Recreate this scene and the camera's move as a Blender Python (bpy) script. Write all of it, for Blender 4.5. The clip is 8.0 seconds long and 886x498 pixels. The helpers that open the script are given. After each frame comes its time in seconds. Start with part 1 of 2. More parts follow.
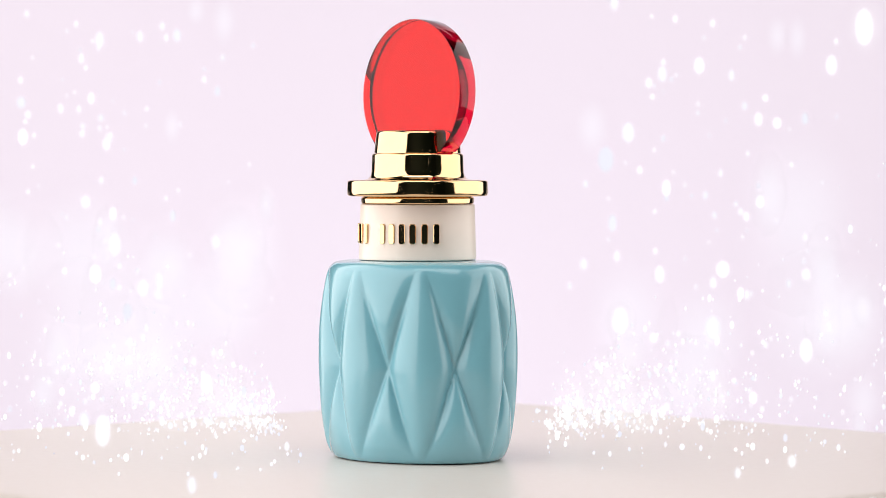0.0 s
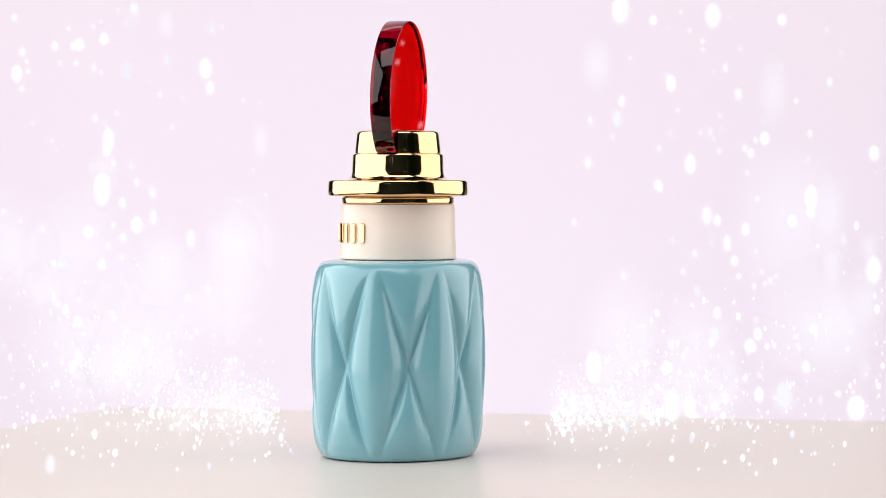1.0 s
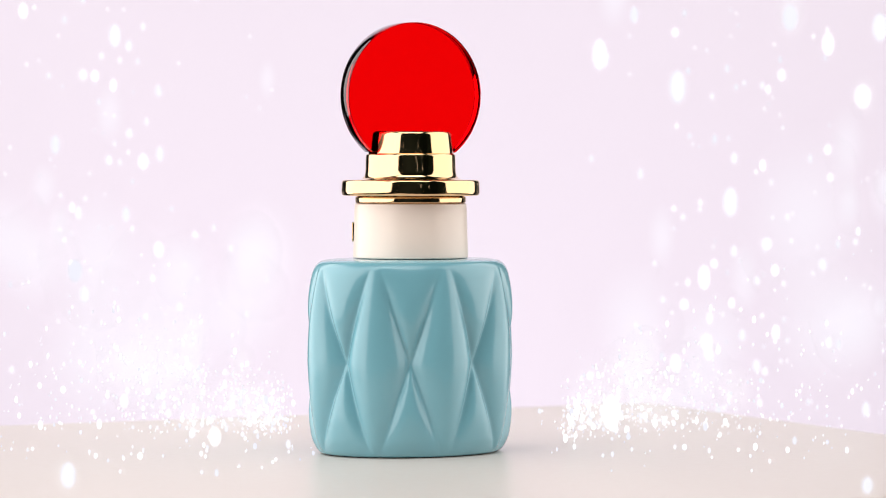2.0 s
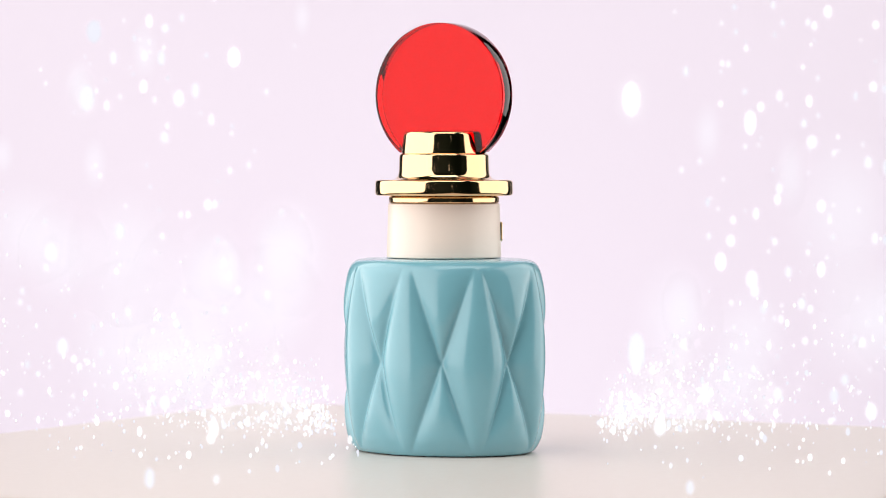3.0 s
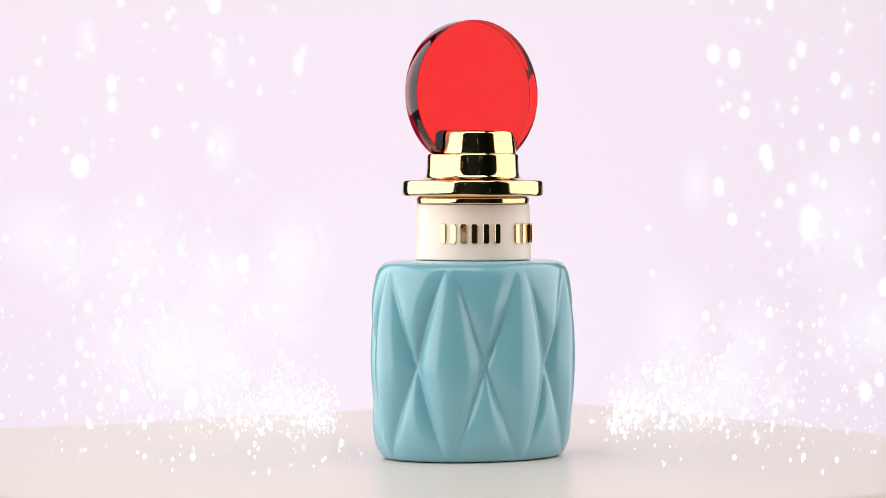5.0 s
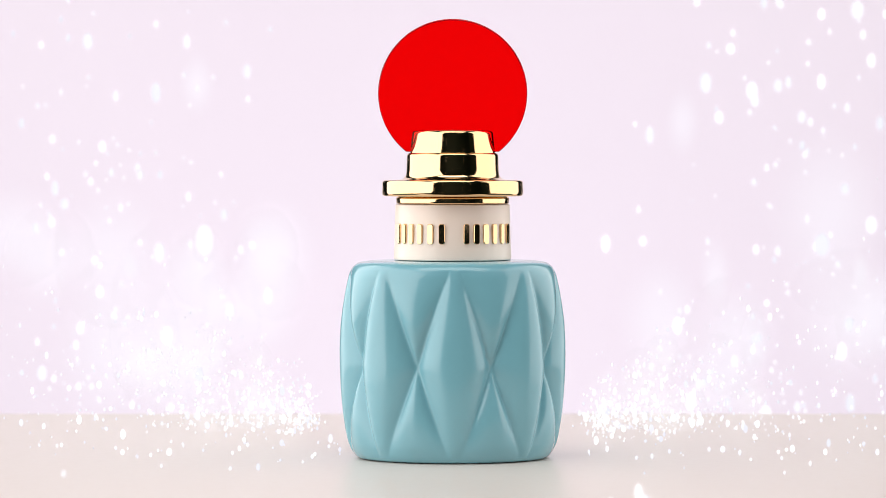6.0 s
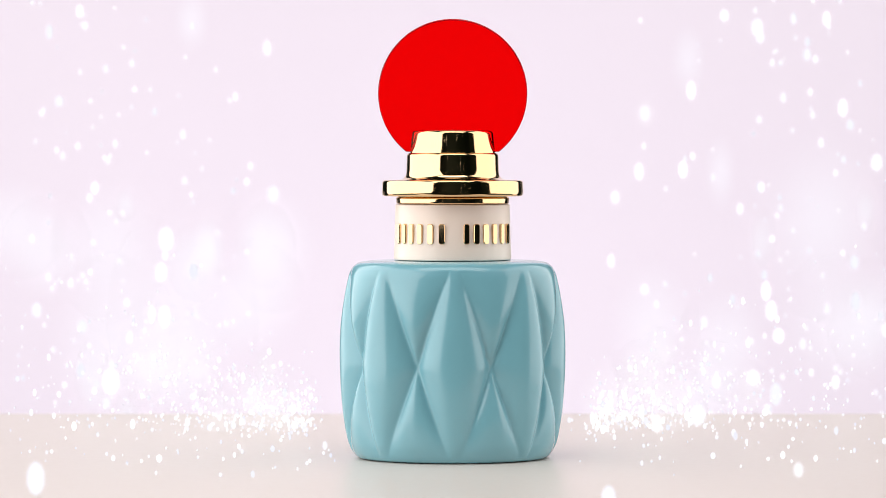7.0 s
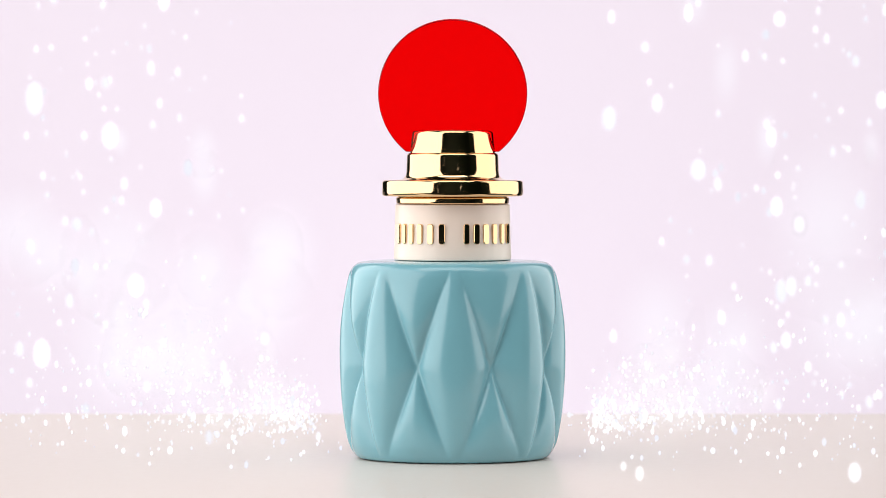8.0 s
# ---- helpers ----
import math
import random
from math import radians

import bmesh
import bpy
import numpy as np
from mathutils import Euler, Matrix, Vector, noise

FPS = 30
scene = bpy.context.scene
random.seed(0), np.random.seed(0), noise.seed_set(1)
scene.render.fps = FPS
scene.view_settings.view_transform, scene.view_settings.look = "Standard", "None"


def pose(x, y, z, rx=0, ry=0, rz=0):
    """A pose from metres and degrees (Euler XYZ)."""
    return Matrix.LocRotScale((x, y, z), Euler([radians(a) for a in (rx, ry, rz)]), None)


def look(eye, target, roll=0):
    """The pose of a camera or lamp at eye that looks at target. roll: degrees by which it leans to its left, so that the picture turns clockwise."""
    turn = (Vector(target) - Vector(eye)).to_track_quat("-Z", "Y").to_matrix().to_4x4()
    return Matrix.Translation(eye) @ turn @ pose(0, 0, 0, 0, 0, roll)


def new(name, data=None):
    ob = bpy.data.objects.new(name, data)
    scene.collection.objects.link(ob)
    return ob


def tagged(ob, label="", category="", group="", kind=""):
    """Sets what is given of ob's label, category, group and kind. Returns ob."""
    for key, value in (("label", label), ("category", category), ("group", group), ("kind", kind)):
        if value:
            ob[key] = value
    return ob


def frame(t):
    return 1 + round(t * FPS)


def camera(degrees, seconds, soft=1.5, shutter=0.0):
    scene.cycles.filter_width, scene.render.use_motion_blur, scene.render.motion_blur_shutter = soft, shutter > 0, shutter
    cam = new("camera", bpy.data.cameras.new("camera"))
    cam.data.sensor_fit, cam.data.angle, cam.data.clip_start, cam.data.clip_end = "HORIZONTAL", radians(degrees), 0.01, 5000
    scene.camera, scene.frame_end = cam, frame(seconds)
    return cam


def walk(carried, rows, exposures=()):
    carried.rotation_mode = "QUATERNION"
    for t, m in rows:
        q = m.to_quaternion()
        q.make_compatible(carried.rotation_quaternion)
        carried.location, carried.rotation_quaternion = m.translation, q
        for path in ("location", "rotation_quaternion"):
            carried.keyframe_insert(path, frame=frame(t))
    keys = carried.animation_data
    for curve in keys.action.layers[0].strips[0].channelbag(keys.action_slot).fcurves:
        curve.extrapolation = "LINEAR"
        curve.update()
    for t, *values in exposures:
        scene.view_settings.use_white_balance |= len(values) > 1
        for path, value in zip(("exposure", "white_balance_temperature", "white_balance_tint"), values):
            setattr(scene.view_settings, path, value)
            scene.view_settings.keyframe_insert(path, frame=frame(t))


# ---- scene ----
# A perfume bottle turns on a table turntable in a small photo studio, with glitter rising round it.
cam = camera(15.65, 8.0, 0.65)
EYE = (0.0, -0.848, 0.0751)
DOWN = 1.417
cam.data.dof.use_dof, cam.data.dof.focus_distance, cam.data.dof.aperture_fstop = True, 0.824, 23.0
walk(cam, [(0.0, pose(*EYE, 90 - DOWN, 0, 0)), (8.0, pose(*EYE, 90 - DOWN, 0, 0))])

# ---- world and lamps ----
world = bpy.data.worlds.new("studio_air")
scene.world = world
world.use_nodes = True
world.node_tree.nodes["Background"].inputs[0].default_value = (0.9, 0.92, 1.0, 1)
world.node_tree.nodes["Background"].inputs[1].default_value = 0.05
scene.view_settings.exposure = 0.15


def softbox(name, eye, target, wide, high, watts, colour):
    data = bpy.data.lights.new(name, "AREA")
    data.shape, data.size, data.size_y, data.energy, data.color = "RECTANGLE", wide, high, watts, colour
    ob = new(name, data)
    ob.matrix_world = look(eye, target)
    return ob


softbox("softbox_light", (-0.62, -0.205, 0.30), (0.0, -0.205, 0.10), 1.73, 0.95, 11.1, (1.0, 0.97, 0.95))
softbox("softbox_light", (0.62, 0.145, 0.30), (0.0, 0.145, 0.10), 1.03, 0.95, 5.2, (1.0, 0.97, 0.95))
softbox("overhead_light", (0.0, -0.42, 0.80), (0.0, 0.0, 0.05), 0.8, 0.45, 2.8, (1.0, 0.98, 0.97))
softbox("backdrop_light", (0.0, 0.34, 0.55), (0.0, 0.62, 0.02), 0.5, 0.15, 0.31, (0.96, 0.94, 1.0))
softbox("backdrop_light", (0.0, 0.30, -0.16), (0.0, 0.62, 0.08), 0.5, 0.12, 0.71, (0.96, 0.94, 1.0))


# ---- materials ----
def material(name, colour, rough=0.5, metal=0.0, **more):
    m = bpy.data.materials.new(name)
    m.use_nodes = True
    b = m.node_tree.nodes["Principled BSDF"]
    b.inputs["Base Color"].default_value = (*colour, 1)
    b.inputs["Roughness"].default_value = rough
    b.inputs["Metallic"].default_value = metal
    for key, value in more.items():
        b.inputs[key.replace("_", " ")].default_value = value
    return m


def grain(m, colour_a, colour_b, scale, bump=0.0, bump_scale=200.0, rough=None):
    """Colour that wanders between two tones, a fine relief and uneven gloss."""
    t = m.node_tree
    b = t.nodes["Principled BSDF"]
    co = t.nodes.new("ShaderNodeTexCoord")
    n = t.nodes.new("ShaderNodeTexNoise")
    n.inputs["Scale"].default_value, n.inputs["Detail"].default_value = scale, 6.0
    ramp = t.nodes.new("ShaderNodeMix")
    ramp.data_type = "RGBA"
    ramp.inputs[6].default_value, ramp.inputs[7].default_value = (*colour_a, 1), (*colour_b, 1)
    t.links.new(co.outputs["Object"], n.inputs["Vector"])
    t.links.new(n.outputs["Fac"], ramp.inputs[0])
    t.links.new(ramp.outputs[2], b.inputs["Base Color"])
    f = t.nodes.new("ShaderNodeTexNoise")
    f.inputs["Scale"].default_value, f.inputs["Detail"].default_value = bump_scale, 4.0
    t.links.new(co.outputs["Object"], f.inputs["Vector"])
    if bump:
        bu = t.nodes.new("ShaderNodeBump")
        bu.inputs["Strength"].default_value, bu.inputs["Distance"].default_value = bump, 0.0004
        t.links.new(f.outputs["Fac"], bu.inputs["Height"])
        t.links.new(bu.outputs["Normal"], b.inputs["Normal"])
    if rough:
        r = t.nodes.new("ShaderNodeMapRange")
        r.inputs[3].default_value, r.inputs[4].default_value = rough
        t.links.new(f.outputs["Fac"], r.inputs[0])
        t.links.new(r.outputs[0], b.inputs["Roughness"])
    return m


BLUE = grain(material("blue_enamelled_glass", (0.19, 0.47, 0.52), 0.24, Coat_Weight=0.7, Coat_Roughness=0.07),
             (0.190, 0.450, 0.530), (0.199, 0.462, 0.542), 22.0, 0.008, 900.0, (0.24, 0.28))
CREAM = grain(material("cream_lacquer", (0.85, 0.76, 0.70), 0.35, Coat_Weight=0.2, Coat_Roughness=0.2),
              (0.94, 0.795, 0.695), (0.96, 0.82, 0.72), 60.0, 0.015, 600.0, (0.32, 0.4))
GOLD = grain(material("polished_gold", (1.0, 0.80, 0.38), 0.07, 1.0),
             (0.79, 0.54, 0.295), (0.83, 0.575, 0.325), 90.0, 0.01, 500.0, (0.05, 0.1))
RED = material("red_acrylic", (0.95, 0.0007, 0.0014), 0.0, Transmission_Weight=1.0, IOR=1.33)
# same acrylic, darkened by colour for light lost along the disc's width
RIM = material("red_acrylic_darkened_rim", (0.36, 0.0008, 0.016), 0.03, Transmission_Weight=1.0, IOR=1.49, Specular_IOR_Level=0.12)
TABLE = grain(material("cream_table_lacquer", (0.80, 0.73, 0.69), 0.3), (0.72, 0.645, 0.592), (0.75, 0.675, 0.622), 9.0, 0.02, 350.0, (0.26, 0.36))
PAPER = grain(material("lavender_paper", (0.78, 0.72, 0.82), 0.9), (0.80, 0.722, 0.811), (0.83, 0.752, 0.841), 5.0, 0.05, 300.0)
DARK = grain(material("dark_studio_paint", (0.03, 0.04, 0.035), 0.7), (0.007, 0.019, 0.014), (0.012, 0.029, 0.021), 3.0, 0.1, 120.0)
PLINTH = grain(material("black_rubber", (0.02, 0.02, 0.02), 0.6), (0.018, 0.018, 0.018), (0.03, 0.03, 0.03), 50.0, 0.1, 400.0)


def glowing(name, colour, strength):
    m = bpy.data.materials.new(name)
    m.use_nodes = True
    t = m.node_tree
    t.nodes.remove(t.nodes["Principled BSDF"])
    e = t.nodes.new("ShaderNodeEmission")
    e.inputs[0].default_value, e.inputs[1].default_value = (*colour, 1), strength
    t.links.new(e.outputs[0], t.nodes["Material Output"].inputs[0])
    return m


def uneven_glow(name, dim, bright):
    """Glint put in as emission, whose strength and tint differ from fleck to fleck."""
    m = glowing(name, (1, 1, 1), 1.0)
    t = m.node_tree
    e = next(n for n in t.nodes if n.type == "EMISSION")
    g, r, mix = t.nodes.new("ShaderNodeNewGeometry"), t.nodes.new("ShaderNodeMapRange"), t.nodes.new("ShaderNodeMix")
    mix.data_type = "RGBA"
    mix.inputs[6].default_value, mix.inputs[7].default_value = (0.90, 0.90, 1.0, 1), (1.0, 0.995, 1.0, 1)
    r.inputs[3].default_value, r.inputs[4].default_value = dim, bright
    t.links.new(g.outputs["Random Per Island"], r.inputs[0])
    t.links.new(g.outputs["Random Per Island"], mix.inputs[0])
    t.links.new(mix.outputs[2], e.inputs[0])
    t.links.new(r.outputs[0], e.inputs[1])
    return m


# glitter glint as emission: the flecks shine without any lamp on them
FLECK_GLOW = uneven_glow("white_fleck_glow", 0.9, 1.25)


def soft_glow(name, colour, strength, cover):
    """Glow put into mesh puffs, like light out of focus: fullest in the middle of each puff, thinning to nothing at its
    rim.
    """
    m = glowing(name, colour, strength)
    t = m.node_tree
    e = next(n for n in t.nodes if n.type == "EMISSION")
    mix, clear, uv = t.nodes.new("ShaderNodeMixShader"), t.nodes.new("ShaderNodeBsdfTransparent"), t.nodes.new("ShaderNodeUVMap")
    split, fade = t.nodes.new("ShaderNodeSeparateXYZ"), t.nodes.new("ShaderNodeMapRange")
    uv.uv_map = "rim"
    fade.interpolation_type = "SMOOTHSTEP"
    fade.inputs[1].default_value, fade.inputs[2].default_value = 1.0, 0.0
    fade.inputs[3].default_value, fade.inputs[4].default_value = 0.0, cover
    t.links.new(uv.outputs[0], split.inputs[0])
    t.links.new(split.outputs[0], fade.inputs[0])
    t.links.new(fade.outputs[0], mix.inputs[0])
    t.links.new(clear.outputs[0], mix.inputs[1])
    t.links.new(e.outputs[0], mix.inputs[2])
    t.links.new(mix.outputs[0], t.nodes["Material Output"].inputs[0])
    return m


# bloom round the flecks and pale haze, built as see-through emitting puffs
HALO = soft_glow("white_bloom_puff", (1.0, 0.99, 1.0), 1.05, 0.22)
HAZE = soft_glow("lavender_haze_puff", (0.94, 0.935, 1.0), 1.03, 0.32)


# ---- mesh helpers ----
def part(name, bm, mat, parent=None, label="", smooth=True):
    data = bpy.data.meshes.new(name)
    bm.normal_update()
    for f in bm.faces:
        f.smooth = smooth
    bm.to_mesh(data)
    bm.free()
    data.materials.append(mat)
    ob = new(name, data)
    if parent:
        ob.parent = parent
    if label:
        ob["label"] = label
    return ob


def turned(profile, steps=128, squash=1.0):
    """A solid of revolution from (radius, height) pairs, closed by a cap where a radius is 0."""
    bm = bmesh.new()
    rings = []
    for r, z in profile:
        if r <= 0:
            rings.append([bm.verts.new((0, 0, z))])
        else:
            rings.append([bm.verts.new((r * math.sin(2 * math.pi * i / steps), -squash * r * math.cos(2 * math.pi * i / steps), z)) for i in range(steps)])
    for a, b in zip(rings, rings[1:]):
        for i in range(steps):
            j = (i + 1) % steps
            if len(a) == 1:
                bm.faces.new((a[0], b[j], b[i]))
            elif len(b) == 1:
                bm.faces.new((a[i], a[j], b[0]))
            else:
                bm.faces.new((a[i], a[j], b[j], b[i]))
    return bm


def rounded(points, radius, n=5):
    """The polyline of (radius, height) with its inner corners rounded."""
    out = [points[0]]
    for p, q, r in zip(points, points[1:], points[2:]):
        p, q, r = Vector(p), Vector(q), Vector(r)
        d = min(radius, (p - q).length * 0.48, (r - q).length * 0.48)
        a, b = q + (p - q).normalized() * d, q + (r - q).normalized() * d
        for i in range(n + 1):
            t = i / n
            out.append(tuple(a * (1 - t) ** 2 + q * 2 * t * (1 - t) + b * t * t))
    return out + [points[-1]]


def box(bm, lo, hi, bevel=0.0):
    m = Matrix.Translation((Vector(lo) + Vector(hi)) / 2) @ Matrix.Diagonal((*(Vector(hi) - Vector(lo)), 1))
    made = bmesh.ops.create_cube(bm, size=1.0, matrix=m)["verts"]
    if bevel:
        edges = list({e for v in made for e in v.link_edges})
        bmesh.ops.bevel(bm, geom=edges, offset=bevel, segments=3, profile=0.5, affect="EDGES")
    return bm


# ---- the studio ----
def studio():
    for name, lo, hi in (("wall_north", (-1.6, 1.6, -0.8), (1.6, 1.7, 1.6)), ("wall_south", (-1.6, -1.7, -0.8), (1.6, -1.6, 1.6)),
                         ("wall_west", (-1.7, -1.7, -0.8), (-1.6, 1.7, 1.6)), ("wall_east", (1.6, -1.7, -0.8), (1.7, 1.7, 1.6)),
                         ("floor", (-1.7, -1.7, -0.9), (1.7, 1.7, -0.8)), ("ceiling", (-1.7, -1.7, 1.6), (1.7, 1.7, 1.7))):
        tagged(part(name, box(bmesh.new(), lo, hi), DARK, smooth=False), "plain dark painted studio surface", "wall", kind="structure")
    # the paper behind the table: one sheet with a little thickness that hangs to the floor
    bm = bmesh.new()
    line = [(0.62, 1.5)] + [(0.62, 1.5 - 0.1 * i) for i in range(1, 20)] + [(0.62, -0.5), (0.62, -0.6), (0.62, -0.7), (0.62, -0.795)]
    front = [[bm.verts.new((x, y, z)) for x in (-0.235, -0.08, 0.08, 0.235)] for y, z in line]
    back = [[bm.verts.new((x, y + 0.002, z)) for x in (-0.235, -0.08, 0.08, 0.235)] for y, z in line]
    for a, b, c, d in zip(front, front[1:], back, back[1:]):
        for i in range(3):
            bm.faces.new((a[i], b[i], b[i + 1], a[i + 1]))
            bm.faces.new((c[i], c[i + 1], d[i + 1], d[i]))
    tagged(part("backdrop", bm, PAPER), "pale lavender seamless paper backdrop", "backdrop", kind="structure")
    # the desk under the turntable
    desk = tagged(new("desk"), "dark studio desk that carries the turntable", "desk")
    part("desktop", box(bmesh.new(), (-0.45, -0.19, -0.065), (0.45, 0.19, -0.04), 0.003), DARK, desk)
    for x in (-0.42, 0.42):
        for y in (-0.16, 0.16):
            part("leg", box(bmesh.new(), (x - 0.02, y - 0.02, -0.8), (x + 0.02, y + 0.02, -0.065), 0.003), DARK, desk)


def rounded_board(half, corner, thick, edge):
    """A square board with round corners and a rounded upper rim."""
    bm = bmesh.new()
    def ring(inset, z):
        out = []
        for q, (cx, cy) in enumerate(((1, 1), (-1, 1), (-1, -1), (1, -1))):
            for k in range(17):
                t = radians(90 * q + 90 * k / 16)
                out.append(bm.verts.new((cx * (half - corner) + (corner - inset) * math.cos(t), cy * (half - corner) + (corner - inset) * math.sin(t), z)))
        return out
    rings = [ring(0.002, -thick), ring(0.0, -thick + 0.002)]
    for k in range(7):
        t = radians(15 * k)
        rings.append(ring(edge * (1 - math.cos(t)), -edge + edge * math.sin(t)))
    for a, b in zip(rings, rings[1:]):
        for i in range(len(a)):
            j = (i + 1) % len(a)
            bm.faces.new((a[i], a[j], b[j], b[i]))
    bm.faces.new(rings[-1])
    bm.faces.new(list(reversed(rings[0])))
    return bm


def turntable():
    ob = tagged(new("turntable"), "cream-white lacquered turntable board under the bottle", "turntable")
    part("platter", rounded_board(0.153, 0.018, 0.016, 0.012), TABLE, ob)
    part("base", turned(rounded([(0, -0.04), (0.11, -0.04), (0.10, -0.016), (0, -0.016)], 0.003)), PLINTH, ob, "black rubber turntable base")
    return ob


studio()
platter = turntable()
platter.location = (-0.0013, 0, 0)


# ---- the perfume bottle ----
def half_width(z):
    """Half the body's width at a height."""
    heights = (0.0, 0.0008, 0.0022, 0.0046, 0.0105, 0.0164, 0.0252, 0.0340, 0.0413, 0.0472, 0.0490, 0.0502, 0.0510, 0.0514)
    widths = (0.0243, 0.0253, 0.0263, 0.0273, 0.0284, 0.0290, 0.0294, 0.0292, 0.0283, 0.0271, 0.0264, 0.0255, 0.0241, 0.0215)
    i = max(k for k in range(len(heights)) if heights[k] <= z + 1e-9)
    if i == len(heights) - 1:
        return widths[-1]
    # smooth run through the stations
    def slope(k):
        a, b = max(k - 1, 0), min(k + 1, len(heights) - 1)
        return (widths[b] - widths[a]) / (heights[b] - heights[a])
    h = heights[i + 1] - heights[i]
    t = (z - heights[i]) / h
    return (widths[i] * (1 + 2 * t) * (1 - t) ** 2 + slope(i) * h * t * (1 - t) ** 2
            + widths[i + 1] * t * t * (3 - 2 * t) + slope(i + 1) * h * t * t * (t - 1))


DEPTH, CUT = 0.79, 0.17


ARC = np.concatenate(([0.0], np.cumsum([math.hypot(math.cos(radians(k + 0.5)), DEPTH * math.sin(radians(k + 0.5))) for k in range(360)])))

# the mould is not quite even: how far each column of diamonds is shifted along the girth
SLIP = ((0, 22, 67, 115, 160, 202, 248, 293, 340, 360), (0.02, 0.06, 0.06, 0.02, 0.0, 0.035, 0.05, -0.03, -0.02, 0.02))


def quilt(phi, z):
    """How far the harlequin grooves cut into the body, as a share of its width: eight diamonds, evenly spaced along its girth."""
    v = (z - 0.0245) / (0.0249 if z > 0.0245 else 0.0237)
    if abs(v) >= 1:
        return 0.0
    at = math.degrees(phi) % 360
    u = (8 * np.interp(at, range(361), ARC) / ARC[-1] - np.interp(at, *SLIP) + 0.5) % 1.0 - 0.5
    u, av = abs(u), min(1.0, math.sqrt(v * v + 0.0012))
    edge = 0.06 + 0.44 * (1 - av)
    groove = CUT * (1 - av) ** 0.85
    if u <= edge:
        return groove * (u / edge) ** 2.2
    flat = CUT * (1 - av) ** 2.6
    s = (0.5 - u) / (0.5 - edge)
    return flat + (groove - flat) * s ** 2.2


def bottle_body():
    bm = bmesh.new()
    steps, rows = 432, 150
    zs = [0.0003 + (0.0502 - 0.0003) * i / rows for i in range(rows + 1)] + [0.0505, 0.0508, 0.0510, 0.0512, 0.0513, 0.0514]
    cut = [[quilt(2 * math.pi * i / steps, z) for i in range(steps)] for z in zs]
    # soften the grooves a little, as poured glass is
    for _ in range(1):
        cut = [[(cut[k][i] * 2 + cut[k][i - 1] + cut[k][(i + 1) % steps]) / 4 for i in range(steps)] for k in range(len(zs))]
    rings = []
    for k, z in enumerate(zs):
        a = half_width(z)
        rings.append([bm.verts.new((a * (1 - cut[k][i]) * math.sin(2 * math.pi * i / steps), -a * DEPTH * (1 - cut[k][i]) * math.cos(2 * math.pi * i / steps), z))
                      for i in range(steps)])
    for share, z in ((0.86, 0.05148), (0.4, 0.0515)):
        rings.append([bm.verts.new((v.co.x * share, v.co.y * share, z)) for v in rings[len(zs) - 1]])
    for a, b in zip(rings, rings[1:]):
        for i in range(steps):
            j = (i + 1) % steps
            bm.faces.new((a[i], a[j], b[j], b[i]))
    bm.faces.new(rings[-1])
    # a recessed foot leaves a thin gap over the board
    ledge = [bm.verts.new((v.co.x * 0.975, v.co.y * 0.975, 0.00035)) for v in rings[0]]
    inner = [bm.verts.new((v.co.x * 0.80, v.co.y * 0.80, 0.00035)) for v in rings[0]]
    foot = [bm.verts.new((v.co.x * 0.795, v.co.y * 0.795, 0.0)) for v in rings[0]]
    for a, b in ((ledge, rings[0]), (inner, ledge), (foot, inner)):
        for i in range(steps):
            j = (i + 1) % steps
            bm.faces.new((a[i], a[j], b[j], b[i]))
    bm.faces.new(list(reversed(foot)))
    return bm


def raised_bar(a0, a1, z0, z1, r0, r1):
    """An upright bar with rounded ends that follows the sleeve from a0 to a1 degrees."""
    bm = bmesh.new()
    outline = []
    w, h = radians(a1 - a0) / 2 * r1, (z1 - z0) / 2
    c = min(w, h) * 0.7
    for cx, cz, start in ((w - c, h - c, 0), (c - w, h - c, 90), (c - w, c - h, 180), (w - c, c - h, 270)):
        for k in range(5):
            t = radians(start + 22.5 * k)
            outline.append((cx + c * math.cos(t), cz + c * math.sin(t)))
    mid = radians((a0 + a1) / 2)
    rings = []
    for r, grow in ((r0, 1.0), (r1 - 0.00015, 1.0), (r1, 0.86)):
        rings.append([bm.verts.new((r * math.sin(mid) + x * grow * math.cos(mid), -r * math.cos(mid) + x * grow * math.sin(mid), (z0 + z1) / 2 + z * (1 - (1 - grow) * w / h)))
                      for x, z in outline])
    for a, b in zip(rings, rings[1:]):
        for i in range(len(a)):
            j = (i + 1) % len(a)
            bm.faces.new((a[i], a[j], b[j], b[i]))
    bm.faces.new(rings[-1])
    bm.faces.new(list(reversed(rings[0])))
    return bm


def disc(radius, thick, z, foot):
    """A flat round slab on edge with a flat foot and softly bevelled rims."""
    bm = bmesh.new()
    dip = math.asin((z - foot) / radius)
    turns = [-dip + (math.pi + 2 * dip) * i / 120 for i in range(121)]
    rings = []
    bevel = 0.0002
    for y, r in ((-thick / 2, radius - bevel), (-thick / 2 + bevel * 0.3, radius - bevel * 0.3), (-thick / 2 + bevel, radius),
                 (thick / 2 - bevel, radius), (thick / 2 - bevel * 0.3, radius - bevel * 0.3), (thick / 2, radius - bevel)):
        rings.append([bm.verts.new((r * math.cos(t), y, z + r * math.sin(t))) for t in turns])
    for a, b in zip(rings, rings[1:]):
        for i in range(len(a)):
            j = (i + 1) % len(a)
            bm.faces.new((a[i], b[i], b[j], a[j]))
    # the rim takes the darkened copy of the acrylic
    for f in bm.faces:
        f.material_index = 1
    bm.faces.new(rings[0])
    bm.faces.new(list(reversed(rings[-1])))
    return bm


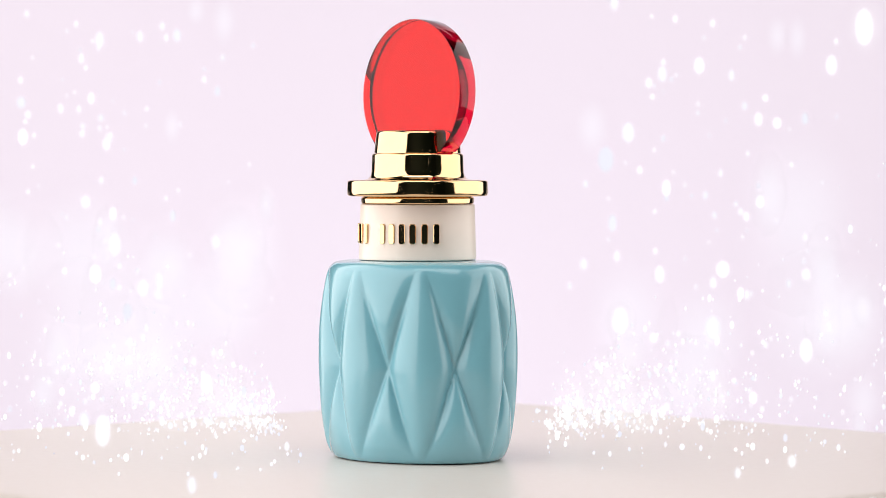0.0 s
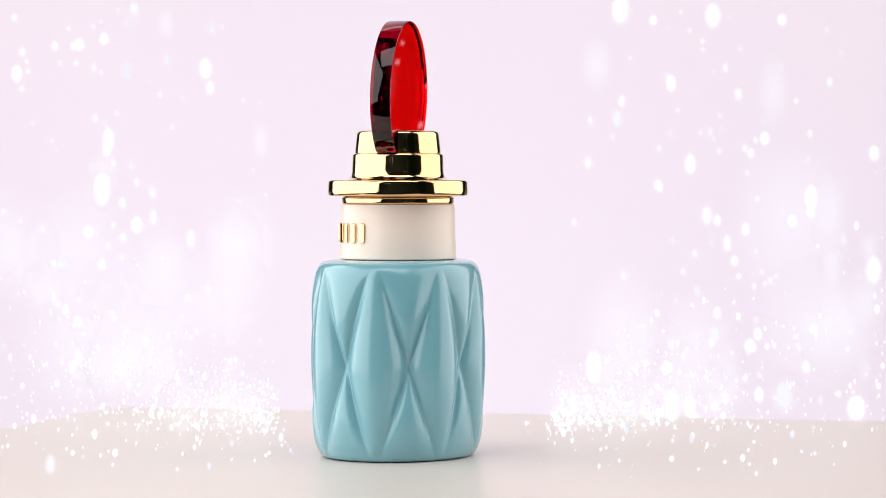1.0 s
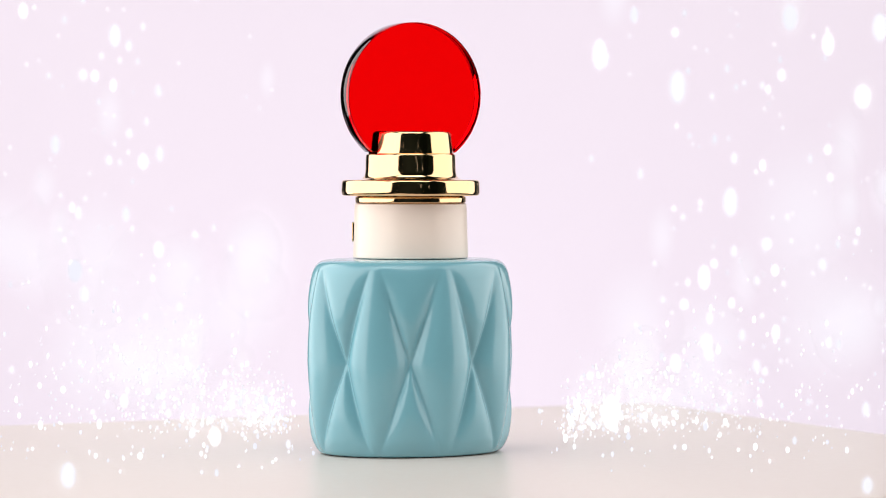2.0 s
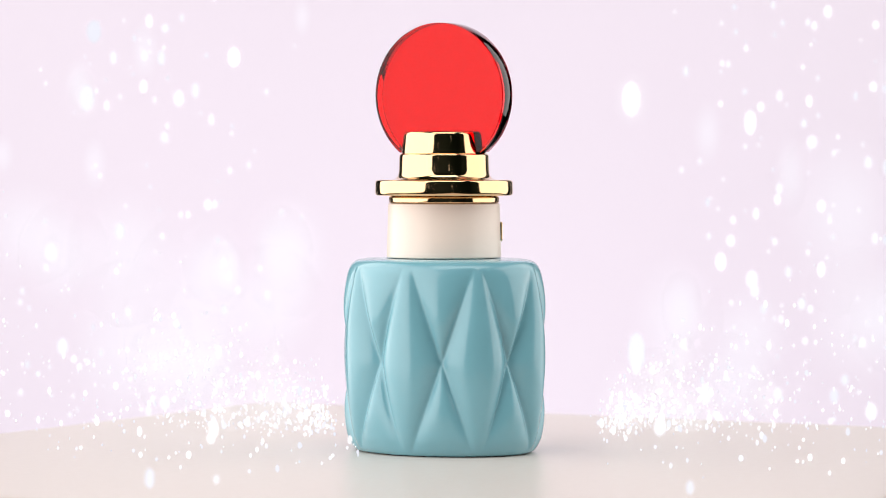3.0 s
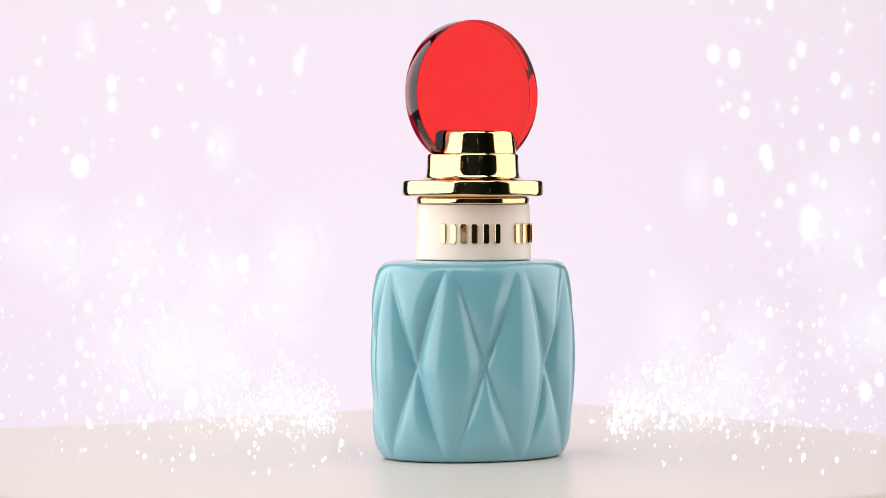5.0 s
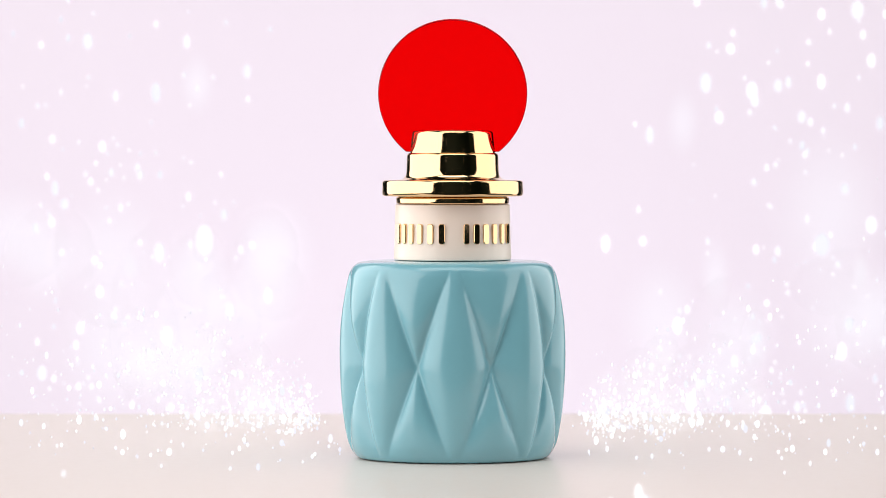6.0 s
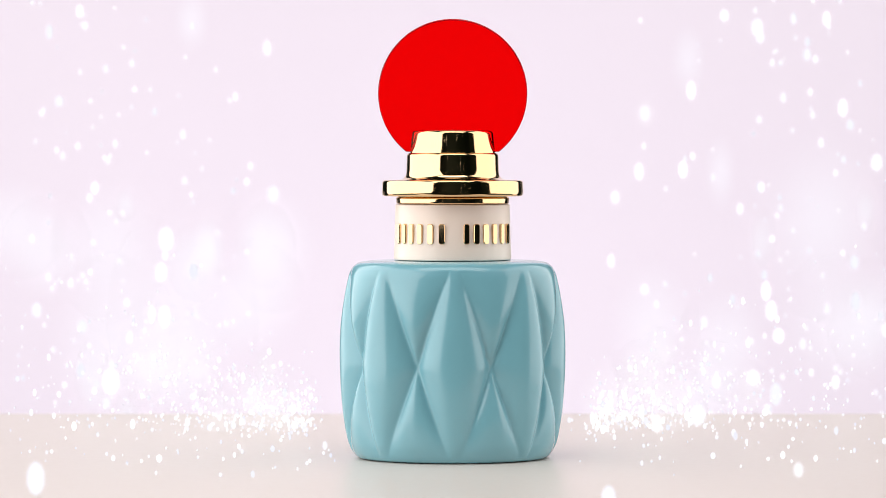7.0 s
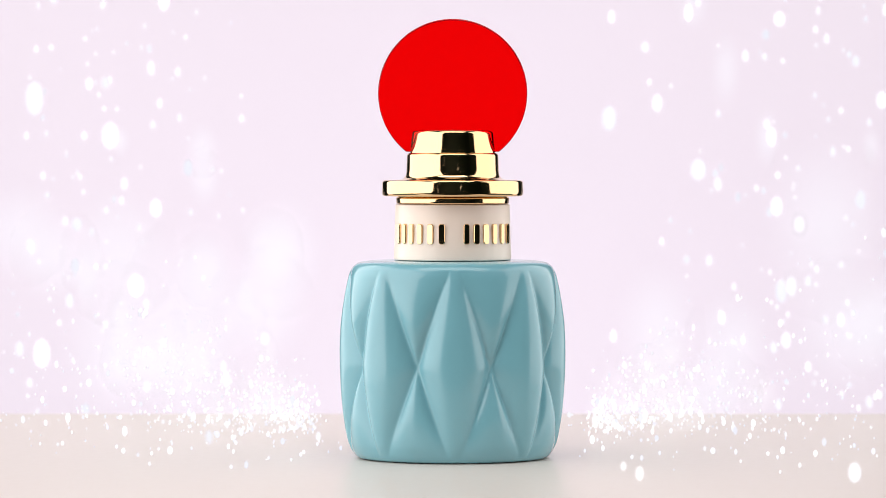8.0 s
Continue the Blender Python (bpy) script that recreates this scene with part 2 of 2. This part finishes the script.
def flat_faces(ob, angle=30):
    """Keep broad planes flat and rims crisp."""
    bm = bmesh.new()
    bm.from_mesh(ob.data)
    for f in bm.faces:
        if len(f.verts) > 8:
            f.smooth = False
    for e in bm.edges:
        e.smooth = len(e.link_faces) < 2 or e.calc_face_angle(0) < radians(angle)
    bm.to_mesh(ob.data)
    bm.free()


def perfume_bottle():
    ob = tagged(new("perfume_bottle"), "quilted blue glass perfume bottle with gold collar and red disc stopper", "perfume bottle")
    body = part("body", bottle_body(), BLUE, ob, "glossy blue glass body with harlequin facets")
    flat_faces(body, 50)
    sleeve = part("neck_sleeve", turned(rounded([(0, 0.0515), (0.0132, 0.0515), (0.0132, 0.05165), (0.01525, 0.05165), (0.01525, 0.0525), (0.01485, 0.0660), (0, 0.0660)], 0.0003)), CREAM, ob, "cream lacquered neck sleeve")
    flat_faces(sleeve)
    for shift in (-78.0, 0.0):
        for a0, a1 in ((10.5, 16.0), (20.5, 26.5), (31.0, 37.0), (41.5, 47.5), (53.0, 59.0), (64.5, 70.5)):
            part("raised_bar", raised_bar(a0 + shift, a1 + shift, 0.0559, 0.0611, 0.0146, 0.0156), GOLD, sleeve, "raised polished gold bar", smooth=False)
    ring = part("lower_ring", turned(rounded([(0, 0.0661), (0.0147, 0.0661), (0.0148, 0.0677), (0.0140, 0.0681), (0, 0.0681)], 0.0004)), GOLD, ob, "narrow polished gold ring")
    flat_faces(ring)
    collar = part("collar", turned(rounded([(0, 0.0681), (0.0182, 0.0681), (0.01845, 0.0690), (0.0183, 0.0723), (0.0139, 0.07235), (0.0128, 0.0727), (0.01225, 0.0734), (0.01205, 0.0744),
                                            (0.0119, 0.0790), (0.0111, 0.0794), (0, 0.0794)], 0.0008, 7)), GOLD, ob, "polished gold stepped collar")
    flat_faces(collar)
    # the saddle is slotted for the disc: a front and a back jaw
    for side in (-1, 1):
        jaw = turned(rounded([(0, 0.0779), (0.0113, 0.0779), (0.0113, 0.0796), (0.0107, 0.0852), (0, 0.0853)], 0.0011, 8))
        cut = bmesh.ops.bisect_plane(jaw, geom=jaw.verts[:] + jaw.edges[:] + jaw.faces[:], plane_co=(0, side * 0.00277, 0), plane_no=(0, -side, 0), clear_outer=True)
        bmesh.ops.edgeloop_fill(jaw, edges=[e for e in cut["geom_cut"] if isinstance(e, bmesh.types.BMEdge)])
        flat_faces(part("saddle_jaw", jaw, GOLD, ob, "polished gold jaw that grips the disc"))
    stopper = part("disc", disc(0.01933, 0.00545, 0.0947, 0.0796), RED, ob, "transparent red acrylic disc")
    stopper.data.materials.append(RIM)
    flat_faces(stopper, 25)
    # the disc sits in its slot with a slight lean
    stopper.matrix_basis = Matrix.Translation((0, 0, 0.0820)) @ pose(0, 0, 0, -1.5) @ Matrix.Translation((0, 0, -0.0820))
    return ob


bottle = perfume_bottle()


# ---- glitter ----
def fleck(bm, x, y, z, r, tall):
    """A small elongated fleck of eight sides."""
    top, low = bm.verts.new((x, y, z + r * tall)), bm.verts.new((x, y, z - r * tall))
    rings = [[bm.verts.new((x + r * k * math.cos(i * math.pi / 4), y + r * k * math.sin(i * math.pi / 4), z + r * tall * h)) for i in range(8)]
             for k, h in ((0.6, 0.8), (0.97, 0.35), (0.97, -0.35), (0.6, -0.8))]
    for i in range(8):
        j = (i + 1) % 8
        bm.faces.new((top, rings[0][i], rings[0][j]))
        bm.faces.new((low, rings[3][j], rings[3][i]))
        for a, b in zip(rings, rings[1:]):
            bm.faces.new((a[i], b[i], b[j], a[j]))


def dome(bm, x, y, z, r, tall):
    """The near half of a flattened puff, with the share of its radius kept as its first map coordinate."""
    layer = bm.loops.layers.uv.get("rim") or bm.loops.layers.uv.new("rim")
    rows = [[bm.verts.new((x + r * k * math.cos(i * math.pi / 8), y - 0.3 * r * (1 - k * k), z + r * tall * k * math.sin(i * math.pi / 8))) for i in range(16)]
            for k in (0.05, 0.35, 0.7, 1.0)]
    share = {v: k for row, k in zip(rows, (0.05, 0.35, 0.7, 1.0)) for v in row}
    made = [bm.faces.new(list(reversed(rows[0])))]
    for a, b in zip(rows, rows[1:]):
        for i in range(16):
            j = (i + 1) % 16
            made.append(bm.faces.new((a[i], b[i], b[j], a[j])))
    for f in made:
        f.material_index = 1
        for loop in f.loops:
            loop[layer].uv = (share[loop.vert], 0.0)


def glitter(name, label, count, place, size, tall, seed, glow=0.0):
    """A cloud of flecks that emit their own glint; those above the size of glow wear a faint halo."""
    rnd = random.Random(seed)
    bm = bmesh.new()
    bm.loops.layers.uv.new("rim")
    for _ in range(count):
        x, y, z = place(rnd)
        r = size(rnd)
        fleck(bm, x, y, z, r, tall * rnd.uniform(0.8, 1.35))
        if glow and r > glow and rnd.random() < 0.35:
            dome(bm, x, y - r, z, r * rnd.uniform(1.7, 2.6), 1.5)
    ob = part(name, bm, FLECK_GLOW)
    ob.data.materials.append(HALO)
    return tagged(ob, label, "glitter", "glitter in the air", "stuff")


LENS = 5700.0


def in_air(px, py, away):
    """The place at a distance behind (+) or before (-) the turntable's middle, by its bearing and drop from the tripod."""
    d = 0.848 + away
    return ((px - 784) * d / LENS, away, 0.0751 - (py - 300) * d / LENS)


def glitter_bank(side, seed):
    """The dense bank of small flecks that hovers low over the board on one side of the bottle."""
    def place(rnd):
        out = min(rnd.expovariate(1 / 172.0), 580.0)
        py = 762 - abs(rnd.gauss(0, 38 + 0.27 * out)) + rnd.uniform(-4, 22)
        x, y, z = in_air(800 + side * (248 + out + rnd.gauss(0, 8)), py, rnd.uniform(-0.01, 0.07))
        return x, y, max(z, 0.0012)
    return glitter("glitter_bank", "low bank of tiny white glitter over the board", 210, place,
                   lambda rnd: 0.00016 * min(0.7 + rnd.expovariate(1.35), 4.4), 1.6, seed)


def glitter_front(side, seed):
    """A few single flecks that hover over the near part of the board."""
    def place(rnd):
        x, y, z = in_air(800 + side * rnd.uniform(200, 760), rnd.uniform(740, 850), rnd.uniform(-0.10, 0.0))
        return x, y, max(z, 0.0012)
    return glitter("glitter_bank", "single tiny white glitter flecks over the board", 40, place,
                   lambda rnd: 0.00014 * min(1.0 + rnd.expovariate(1.0), 4.5), 1.5, seed)


def glitter_drift(side, speed, count, seed):
    """A tall sparse drift of flecks that rises behind the board."""
    def place(rnd):
        out = rnd.triangular(0, 590, 300)
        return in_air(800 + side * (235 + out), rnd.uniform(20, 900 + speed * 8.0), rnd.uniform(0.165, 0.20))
    return glitter("glitter_drift", "sparse drift of small white glitter rising behind the board", count, place,
                   lambda rnd: 0.0002 * min(1.1 + rnd.expovariate(0.62), 9.0), 1.65, seed)


def glitter_rush(speed, count, seed):
    """A tall column of large near flecks that rises before the board."""
    def place(rnd):
        side = rnd.choice((-1, 1))
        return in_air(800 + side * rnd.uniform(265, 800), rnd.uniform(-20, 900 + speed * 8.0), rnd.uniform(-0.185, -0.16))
    return glitter("glitter_rush", "large soft white glitter flecks rising near the camera", count, place,
                   lambda rnd: 0.00012 * rnd.choice((3, 4, 5, 6, 7, 9, 13)) * rnd.uniform(0.9, 1.2), 1.7, seed, 0.0005)


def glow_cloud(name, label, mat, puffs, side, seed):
    """Emitting puffs added as wide soft glows of light out of focus beside the bottle: rows of count, nearest and
    farthest way out, highest and lowest row, least and greatest size, depth.
    """
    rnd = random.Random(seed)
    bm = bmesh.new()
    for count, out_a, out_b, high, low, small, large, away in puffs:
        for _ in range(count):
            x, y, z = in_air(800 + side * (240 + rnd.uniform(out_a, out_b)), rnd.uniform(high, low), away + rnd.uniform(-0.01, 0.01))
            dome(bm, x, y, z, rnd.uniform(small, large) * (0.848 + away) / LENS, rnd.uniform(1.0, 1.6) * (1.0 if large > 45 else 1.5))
    ob = part(name, bm, FLECK_GLOW)
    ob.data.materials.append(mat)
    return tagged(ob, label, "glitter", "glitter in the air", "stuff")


# added puffs: bloom at the banks, haze that lightens the sides, rising glows
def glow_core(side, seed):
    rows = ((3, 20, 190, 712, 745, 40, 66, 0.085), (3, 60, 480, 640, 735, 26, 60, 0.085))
    return glow_cloud("glow_core", "emitting puffs that stand in for white bloom in the thick of the glitter", HALO, rows, side, seed)


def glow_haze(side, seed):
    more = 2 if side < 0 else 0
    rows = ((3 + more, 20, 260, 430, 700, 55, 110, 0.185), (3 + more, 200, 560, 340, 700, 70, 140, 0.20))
    return glow_cloud("glow_haze", "emitting puffs that stand in for faint lavender haze among the glitter", HAZE, rows, side, seed)


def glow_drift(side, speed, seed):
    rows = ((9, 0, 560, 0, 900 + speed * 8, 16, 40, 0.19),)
    return glow_cloud("glow_drift", "emitting puffs that stand in for pale glitter glow rising out of focus", HAZE, rows, side, seed)


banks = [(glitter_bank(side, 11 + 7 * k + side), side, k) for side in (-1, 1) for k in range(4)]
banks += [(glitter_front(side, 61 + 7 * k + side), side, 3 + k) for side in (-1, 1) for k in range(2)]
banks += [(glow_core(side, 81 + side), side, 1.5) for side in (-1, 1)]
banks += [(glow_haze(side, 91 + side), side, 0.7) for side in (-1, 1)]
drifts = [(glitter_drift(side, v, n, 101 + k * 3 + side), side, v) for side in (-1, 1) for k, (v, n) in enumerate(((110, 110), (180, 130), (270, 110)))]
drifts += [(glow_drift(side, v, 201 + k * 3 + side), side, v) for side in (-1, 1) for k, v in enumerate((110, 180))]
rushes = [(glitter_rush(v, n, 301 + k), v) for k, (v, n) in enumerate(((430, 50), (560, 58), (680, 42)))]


# ---- what moves ----
def motions():
    # the turntable turns steadily clockwise and comes to rest with the disc facing out; the bottle stands off its middle
    turns = ((0.0, -30.0, -48.9), (0.5, -59.0, -77.3), (1.0, -83.0, -104.0), (1.5, -110.0, -128.0), (2.0, -136.5, -154.5), (2.5, -163.0, -181.5),
             (3.0, -188.5, -208.7), (3.5, -214.0, -234.4), (4.0, -241.0, -262.2), (4.5, -272.0, -295.6), (5.0, -301.0, -325.5), (5.4, -324.0, -347.5),
             (5.7, -337.5, -359.0), (5.8, -339.0, -360.0), (6.0, -339.0, -360.0), (8.0, -339.0, -360.0))
    rows = [(t, pose(-0.0013 + 0.0106 * math.sin(radians(a)), -0.0106 * math.cos(radians(a)), 0, 0, 0, b)) for t, a, b in turns]
    walk(bottle, rows)
    # the glitter sways with the bottle's swing, and its drifts rise all the while
    sway = lambda t: np.interp(t, (0.0, 1.7, 3.2, 4.7, 5.9, 8.0), (-62.0, -64.0, 42.0, 44.0, 0.0, 0.0))
    times = [0.25 * k for k in range(33)]
    for ob, side, k in banks:
        p = 1.7 * k + side
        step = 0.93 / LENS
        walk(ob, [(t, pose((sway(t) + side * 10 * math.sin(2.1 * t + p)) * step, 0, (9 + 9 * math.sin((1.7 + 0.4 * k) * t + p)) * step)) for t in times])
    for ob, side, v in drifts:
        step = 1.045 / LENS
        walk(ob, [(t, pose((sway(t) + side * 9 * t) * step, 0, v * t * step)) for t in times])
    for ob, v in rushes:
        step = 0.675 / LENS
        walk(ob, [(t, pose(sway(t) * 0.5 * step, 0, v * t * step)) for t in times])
    walk(platter, [(t, pose(-0.0013, 0, 0, 0, 0, b)) for t, a, b in turns])


motions()
